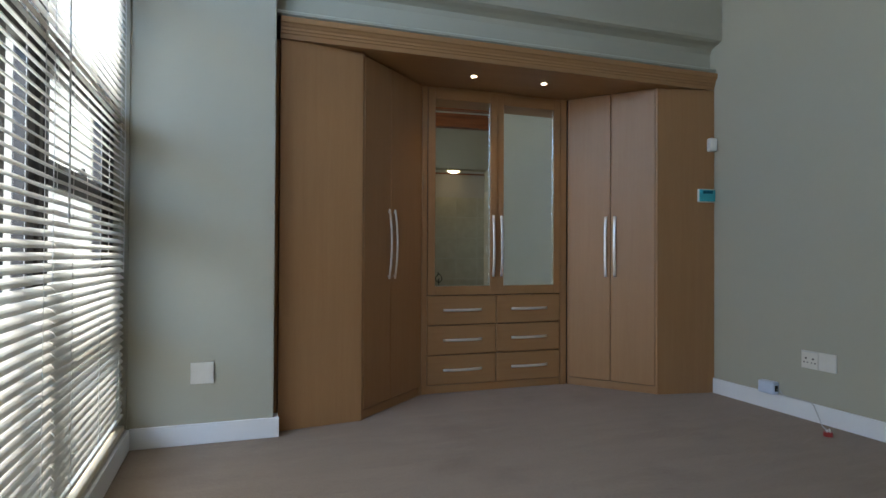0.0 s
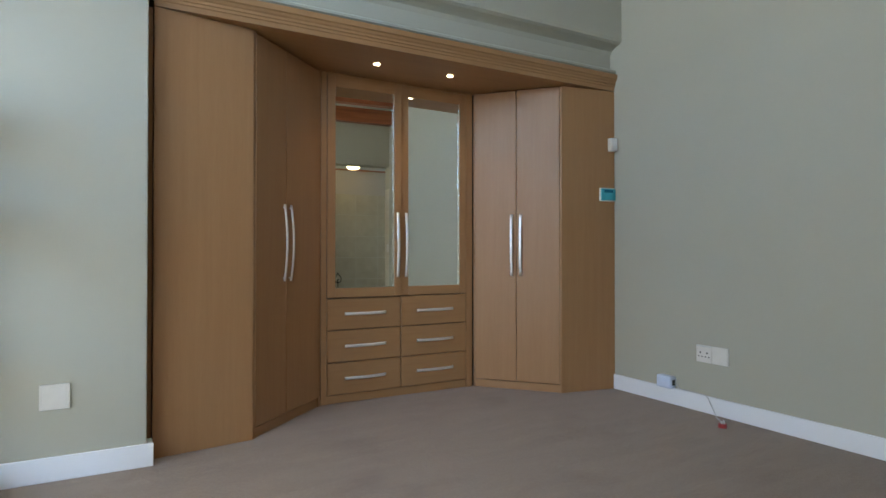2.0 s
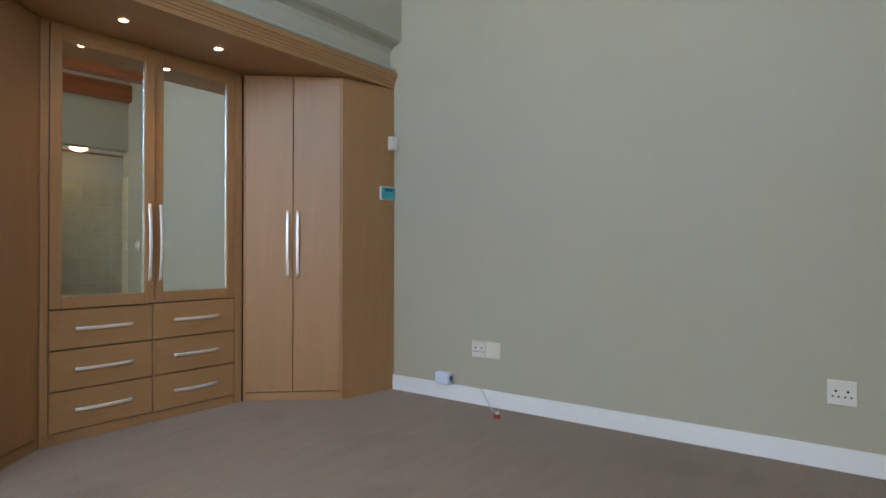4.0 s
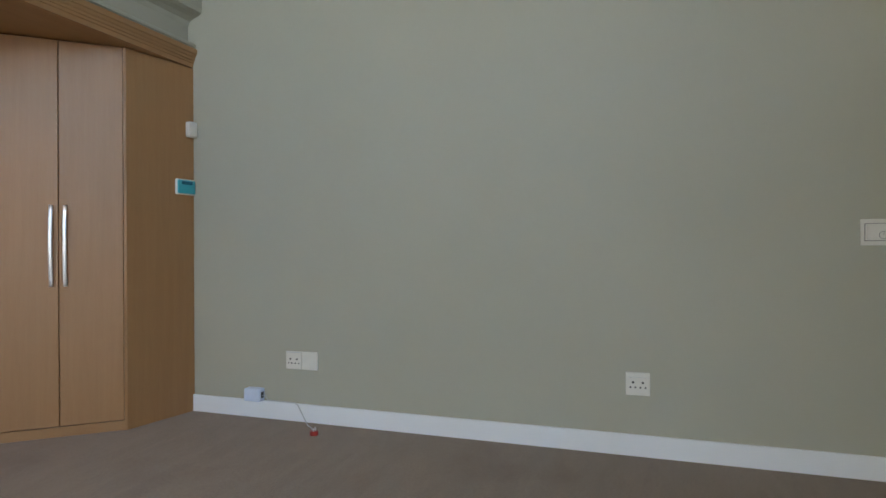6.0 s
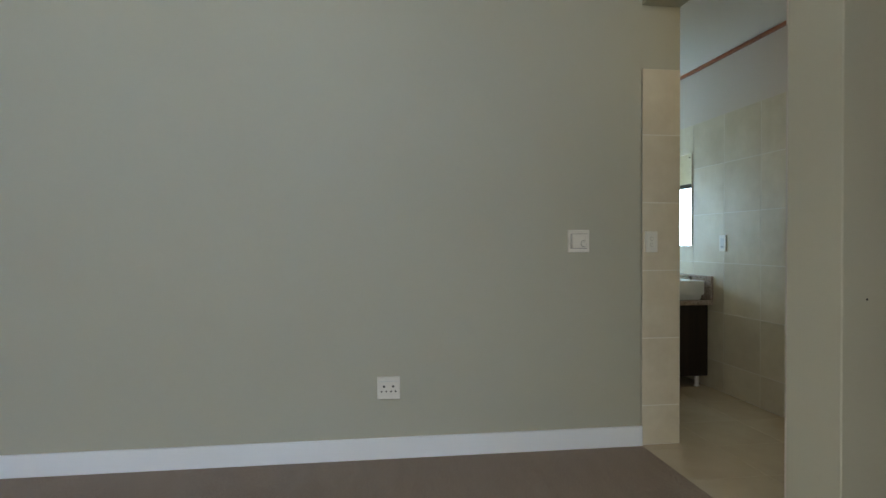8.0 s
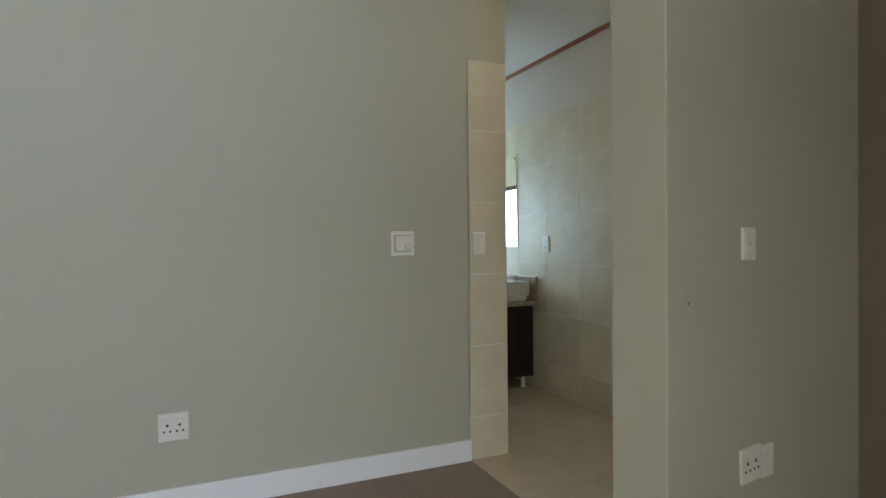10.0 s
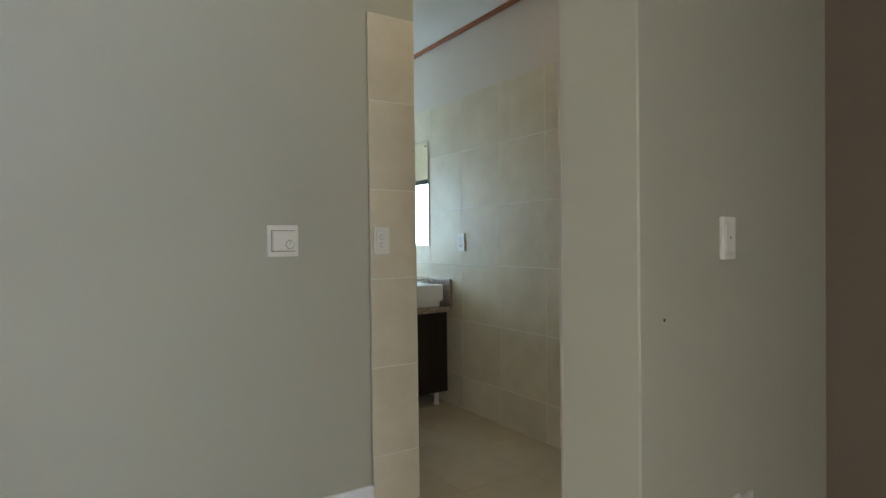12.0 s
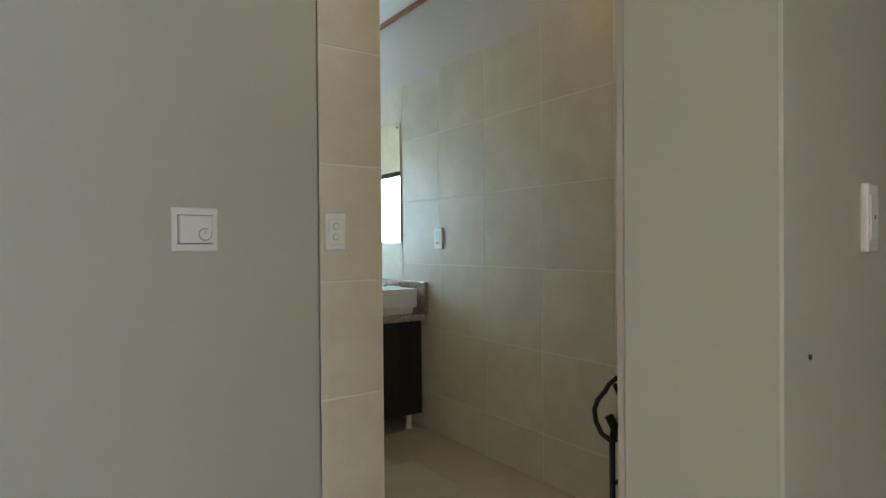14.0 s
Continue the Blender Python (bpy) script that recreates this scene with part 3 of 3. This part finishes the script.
# grey disc added as painted shade under the dial
part("dial_shadow_ring", disc(bmesh.new(), 0.022, -0.0262, -0.014, 0.0178, 0.0012, "y", 24), SEAM, th)
part("dial_mark", box(0.0205, 0.0225, -0.0315, -0.0305, -0.012, -0.002), SEAM, th)
part("switch_slot", box(0.030, 0.038, -0.0275, -0.0255, -0.006, 0.030, bev=0.0008), WHITE_PLASTIC, th)
ts = fitting("light_switch", EAST(-0.4815, 1.143), 0.073, 0.118, "white two-lever light switch on beige tiles", "switch", 0.010)
ts.location.x = XE - 0.002
part("inset", box(-0.024, 0.024, -0.012, -0.009, -0.040, 0.040, bev=0.001), WHITE_PLASTIC, ts)
# grey outline painting the shade round the inset
part("inset_shadow_gap", box(-0.0255, 0.0255, -0.0106, -0.0095, -0.0415, 0.0415), GREY_PLASTIC, ts)
for z in (-0.017, 0.017):
    # grey disc as painted shade round each lever
    part("lever_shadow_ring", disc(bmesh.new(), 0, -0.0123, z, 0.0108, 0.0012, "y", 16), SEAM, ts)
    part("lever", disc(bmesh.new(), 0, -0.013, z, 0.009, 0.004, "y", 16), WHITE_PLASTIC, ts)
pl = fitting("wall_plate", WARD @ pose(-0.907, -0.160, 0.385), 0.118, 0.116, "white square cover plate low on the sage-grey pillar", "wall plate")
part("inset", box(-0.046, 0.046, -0.0125, -0.010, -0.046, 0.046, bev=0.001), WHITE_PLASTIC, pl)
PIER = lambda y, z: pose(1.5975 - 0.1413 * (y + 0.392), y, z, 0, 0, -90 + 8.04)  # noqa: E731
sw = fitting("light_switch", PIER(-0.805, 1.137), 0.072, 0.110, "white light switch with a narrow lever on the wall end", "switch", 0.012)
part("inset", box(-0.026, 0.026, -0.014, -0.011, -0.036, 0.036, bev=0.001), WHITE_PLASTIC, sw)
# grey outline added for the shade at the inset's edge
part("inset_shadow_gap", box(-0.0272, 0.0272, -0.0126, -0.0115, -0.0372, 0.0372), GREY_PLASTIC, sw)
part("lever_mark", box(-0.0020, 0.0022, -0.0150, -0.0135, -0.002, 0.004), BLACK, sw)
s3 = fitting("wall_socket", PIER(-0.815, 0.392) @ pose(0, 0, 0, 0, -3, 0), 0.118, 0.118, "white double wall socket, tilted in its box", "socket")
holes(s3, 0, SOCKET)
b3 = fitting("cover_plate", PIER(-0.913, 0.385), 0.072, 0.112, "white cover plate with scuff marks beside the socket", "wall plate")
part("scuff", box(-0.014, 0.010, -0.0117, -0.0105, 0.028, 0.032), GREY_PLASTIC, b3)
part("scuff", box(-0.012, 0.012, -0.0117, -0.0105, -0.032, -0.029), GREY_PLASTIC, b3)
nail = solid("nail_hole", disc(bmesh.new(), 1.6105, -0.490, 0.955, 0.0036, 0.003, "x", 10), BLACK, "small dark plugged hole in the wall end", "hole")

# alarm keypad and magnetic sensor near the wardrobe's edge
PANEL = WARD @ pose(2.232, 0, 0, 0, 0, -9.2)
kp = thing("alarm_keypad", PANEL @ pose(0.401, 0, 1.500), "teal-covered white alarm keypad on the wardrobe end panel", "keypad")
part("housing", box(-0.074, 0.070, -0.018, 0, -0.052, 0.052, bev=0.008), WHITE_PLASTIC, kp, "white housing", smooth=True)
part("cover", box(-0.067, 0.064, -0.026, -0.014, -0.045, 0.045, bev=0.0055), TEAL, kp, "teal cover", smooth=True)
part("display", box(-0.040, 0.040, -0.0275, -0.025, 0.014, 0.036, bev=0.001), TEAL_DARK, kp, "dark teal display")
sn = thing("alarm_sensor", PANEL @ pose(0.440, 0, 1.886), "small white alarm sensor box at the wardrobe's edge", "sensor")
part("housing", box(-0.032, 0.030, -0.044, 0, -0.050, 0.050, bev=0.006), WHITE_PLASTIC, sn, smooth=True)
part("seam", box(-0.0335, 0.0315, -0.022, -0.020, -0.046, 0.046, bev=0.0006), GREY_PLASTIC, sn)

# small plug-in box on the skirting with its cable and red cap
pb = thing("plug_box", pose(XE - 0.034, 3.322, 0.113), "small pale blue plastic box lying on the skirting", "box")
part("shell", box(-0.032, 0.030, -0.066, 0.056, 0, 0.084, bev=0.012), BLUE_WHITE, pb, smooth=True)
part("port", box(-0.016, 0.014, -0.0675, -0.064, 0.022, 0.062, bev=0.002), BLACK, pb)
cable = [(XE - 0.034, 3.258, 0.150), (XE - 0.030, 3.236, 0.152), (XE - 0.024, 3.222, 0.122), (XE - 0.012, 3.20, 0.116), (XE - 0.010, 3.10, 0.116),
         (XE - 0.013, 3.03, 0.115), (XE - 0.026, 3.00, 0.105), (XE - 0.080, 2.93, 0.060), (XE - 0.140, 2.86, 0.027), (XE - 0.192, 2.795, 0.027)]
solid("cable", tube(bmesh.new(), cable, 0.0032, 7), CORD, "thin grey cable trailing over the skirting to the carpet", "cable", smooth=True)
cap = thing("power_plug", pose(2.793, 2.777, 0.0), "small round red plastic plug lying on the carpet", "plug")
part("body", disc(bmesh.new(), 0, 0, 0.012, 0.025, 0.024, "z", 20, 0.023), RED, cap, smooth=False)
part("collar", disc(bmesh.new(), 0.006, 0.010, 0.027, 0.009, 0.006, "z", 14), CORD, cap)
for dx, dy in ((-0.012, -0.004), (0.002, -0.010), (0.013, 0.002)):
    part("pin", disc(bmesh.new(), dx, dy, 0.032, 0.003, 0.016, "z", 8), STEEL, cap)

# ---- bathroom ----
vanity = thing("vanity_cabinet", pose(4.17, YB, 0), "dark espresso wooden vanity cabinet on short steel legs", "vanity")
part("body", box(0, 1.1, 0.01, 0.50, 0.085, 0.648, bev=0.003), ESPRESSO, vanity)
for k in (0, 1, 2):
    part("door", box(0.004 + k * 0.366, 0.364 + k * 0.366, 0.50, 0.518, 0.09, 0.643, bev=0.003), ESPRESSO, vanity)
for x, y in ((0.03, 0.085), (1.07, 0.085), (0.03, 0.44), (1.07, 0.44)):
    leg = part("leg", disc(bmesh.new(), x, y, 0.046, 0.018, 0.080, "z", 16), STEEL, vanity, "steel leg")
    part("foot", disc(bmesh.new(), x, y, 0.003, 0.023, 0.006, "z", 16), STEEL, leg)
top = thing("granite_counter", pose(4.112, YB, 0.650), "speckled brown granite vanity top with a low splashback", "worktop")
part("slab", box(0, 1.2, 0.002, 0.53, 0, 0.038, bev=0.004), GRANITE, top)
part("splashback", box(0, 1.2, 0.002, 0.024, 0.0385, 0.225, bev=0.003), GRANITE, top)
basin = thing("wash_basin", pose(4.130, YB + 0.055, 0.688), "white rectangular ceramic vessel basin on the granite top", "basin")
bowl = bmesh.new()
prism(bowl, [(0.03, 0.02), (0.47, 0.02), (0.47, 0.37), (0.03, 0.37)], 0.0, 0.15)
for v in bowl.verts:
    if v.co.z > 0.1:
        v.co.x += -0.025 if v.co.x < 0.2 else 0.025
        v.co.y += -0.015 if v.co.y < 0.2 else 0.015
upper = max(bowl.faces, key=lambda f: f.calc_center_median().z)
bmesh.ops.inset_region(bowl, faces=[upper], thickness=0.018)
ins = bmesh.ops.extrude_discrete_faces(bowl, faces=[upper])["faces"][0]
for v in ins.verts:
    v.co.z -= 0.11
bmesh.ops.bevel(bowl, geom=bowl.edges[:], offset=0.006, segments=2, affect="EDGES")
part("bowl", bowl, CERAMIC, basin)
part("waste", disc(bmesh.new(), 0.25, 0.19, 0.042, 0.022, 0.004, "z", 16), STEEL, basin)
tap = thing("basin_tap", pose(4.40, YB + 0.046, 0.688), "chrome pillar tap behind the basin", "tap")
part("spout", tube(bmesh.new(), [(0, -0.03, 0), (0, -0.03, 0.140), (0, -0.01, 0.168), (0, 0.05, 0.172), (0, 0.09, 0.160)], 0.011, 10), STEEL, tap, smooth=True)

mir = thing("bathroom_mirror", pose(4.405, YB, 1.112), "frameless bathroom mirror held by small screws", "mirror")
part("glass", box(0, 0.95, 0.004, 0.010, 0, 0.768, bev=0.001), MIRROR, mir)
for x in (0.03, 0.92):
    for z in (0.05, 0.735):
        part("screw", disc(bmesh.new(), x, 0.011, z, 0.006, 0.005, "y", 12), BLACK, mir)
bs = thing("wall_socket", pose(3.985, YB + 0.002, 1.133, 0, 0, 180), "white shaver socket plate on the beige tiles", "socket")
part("plate", box(-0.040, 0.040, -0.011, 0, -0.06, 0.06, bev=0.003), WHITE_PLASTIC, bs)
part("inset", box(-0.022, 0.022, -0.0125, -0.010, -0.040, 0.040, bev=0.001), GREY_PLASTIC, bs)
for dx in (-0.010, 0.0, 0.010):
    part("socket_hole", disc(bmesh.new(), dx, -0.013, -0.026, 0.0032, 0.002, "y", 8), BLACK, bs)

bw = thing("window_4", pose(5.95, YS - 0.19, 0.95), "frosted bathroom window in a dark frame", "window", "", ST)
for x0, x1, z0, z1 in ((-0.60, -0.56, 0, 0.85), (0.56, 0.60, 0, 0.85), (-0.56, 0.56, 0, 0.04), (-0.56, 0.56, 0.80, 0.85)):
    part("frame_bar", box(x0, x1, -0.02, 0.02, z0, z1, bev=0.003), ALU, bw)
part("pane", box(-0.56, 0.56, -0.004, 0.004, 0.04, 0.80), FROST, bw, "frosted pane bright with daylight")
dome = thing("ceiling_light", pose(2.58, -1.10, 2.56), "lit warm glass dome light on the bathroom ceiling", "ceiling light")
part("base", disc(bmesh.new(), 0, 0, -0.008, 0.125, 0.016, "z", 32), WHITE_PLASTIC, dome)
shell = bmesh.new()
bmesh.ops.create_uvsphere(shell, u_segments=28, v_segments=14, radius=0.115)
bmesh.ops.delete(shell, geom=[v for v in shell.verts if v.co.z > 0.01], context="VERTS")
for v in shell.verts:
    v.co.z = v.co.z * 0.55 - 0.016
part("diffuser", shell, DOME, dome, "glowing glass dome", smooth=True)

# wrought-iron towel stand
st = thing("towel_stand", pose(2.285, -0.96, -0.002), "black wrought-iron towel stand with curled heart-shaped top", "towel stand")
part("upright", tube(bmesh.new(), [(0, 0, 0.01), (0, 0, 0.565)], 0.008, 8), IRON, st, smooth=True)
for s in (-1, 1):
    pts = [(0, 0.603), (0.030, 0.614), (0.050, 0.643), (0.055, 0.676), (0.043, 0.705), (0.018, 0.733), (0.004, 0.756)]
    pts += [(-0.022, 0.778)] if s == 1 else []
    part("curl", tube(bmesh.new(), [(s * x, s * 0.006, z - 0.035) for x, z in pts], 0.0068, 8), IRON, st, smooth=True)
part("leaf", tube(bmesh.new(), [(-0.004, 0, 0.571), (-0.010, 0, 0.600), (0.002, 0, 0.620), (0.012, 0, 0.633)], 0.012, 8, 0.6), IRON, st, smooth=True)
for z in (0.20, 0.45):
    part("cross_bar", tube(bmesh.new(), [(0, 0, z), (0.0, -0.45, z)], 0.006, 8), IRON, st, smooth=True)
part("upright", tube(bmesh.new(), [(0, -0.45, 0.01), (0, -0.45, 0.565)], 0.008, 8), IRON, st, smooth=True)
for y in (0, -0.45):
    part("foot", tube(bmesh.new(), [(-0.13, y, 0.008), (-0.06, y, 0.03), (0, y, 0.045), (0.06, y, 0.03), (0.13, y, 0.008)], 0.007, 8), IRON, st, smooth=True)

# strip at the wall end where the sliding door closes
trim = solid("trim_opening", box(1.7785, 1.793, -0.364, -0.347, 0, 2.466, bev=0.003), WALL_WHITE, "pale door stop strip on the wall end", "trim", ST)
seal = box(1.7785, 1.799, -0.392, -0.3645, 1.01, 2.2)
for v in seal.verts:
    if v.co.z > 2.0 and v.co.x > 1.79:
        v.co.x -= 0.010
solid("door_seal", seal, BLACK, "black rubber seal strip behind the door stop", "seal")
solid("trim_tile_edge", box(XE + 0.000, XE + 0.006, YS - 0.001, YS + 0.004, 0, 2.118), GROUT, "thin pale edge strip where wall tiles begin", "trim", ST)

# ---- tiles, last ----
JOINTS = [0.0, 0.222, 0.602, 0.982, 1.362, 1.742, 2.112]


def tile_piece(w, h, axis, mat, gap=0.0055, t=0.009):
    """One tile with softened edges; x or y is its thickness, facing the room."""
    bm = box(-w / 2 + gap / 2, w / 2 - gap / 2, 0, t, -h / 2 + gap / 2, h / 2 - gap / 2)
    edges = [e for e in bm.edges if all(v.co.y < 0.001 for v in e.verts)]
    bmesh.ops.bevel(bm, geom=edges, offset=0.0008, segments=1, affect="EDGES")
    return mesh_of("tile", bm, mat)


def lay(me, parent, m):
    o = new("tile", me)
    o.parent = parent
    o.matrix_world = m
    return o


backing = bpy.data.objects["wall_reveal"]
solid("grout_reveal", box(XE + 0.0032, XE + 0.008, YS - 0.229, YS - 0.001, 0, 2.110), GROUT, "pale grout between the reveal tiles", "grout", ST)
for z0, z1 in zip(JOINTS, JOINTS[1:]):
    lay(tile_piece(0.228, z1 - z0, "x", TILE), backing, pose(XE + 0.0, YS - 0.115, (z0 + z1) / 2, 0, 0, -90) @ pose(0, 0.002, 0))
solid("grout_bathroom", box(1.779, 6.79, YB - 0.008, YB - 0.0012, 0, 2.110), GROUT, "pale grout between the bathroom wall tiles", "grout", ST)
COLS = [1.78, 1.945, 2.353, 2.761, 3.169, 3.577, 3.985, 4.393, 4.801, 5.209, 5.617, 6.025, 6.433, 6.79]
for x0, x1 in zip(COLS, COLS[1:]):
    for z0, z1 in zip(JOINTS, JOINTS[1:]):
        lay(tile_piece(x1 - x0, z1 - z0, "y", TILE), wall_bath, pose((x0 + x1) / 2, YB, (z0 + z1) / 2, 0, 0, 180) @ pose(0, 0.0, 0))
ground = bpy.data.objects["floor_bathroom"]
FX = [1.70 + 0.41 * k for k in range(12)] + [6.79]
FY = [YB + 0.0, YB + 0.335, YB + 0.745, YS]
for x0, x1 in zip(FX, FX[1:]):
    for y0, y1 in zip(FY, FY[1:]):
        lay(tile_piece(x1 - x0, y1 - y0, "z", FLOOR_TILE, 0.002), ground, pose((x0 + x1) / 2, (y0 + y1) / 2, 0.0, 90) @ pose(0, 0, 0, 0, 0, 0) @ pose(0, 0, 0, 180))
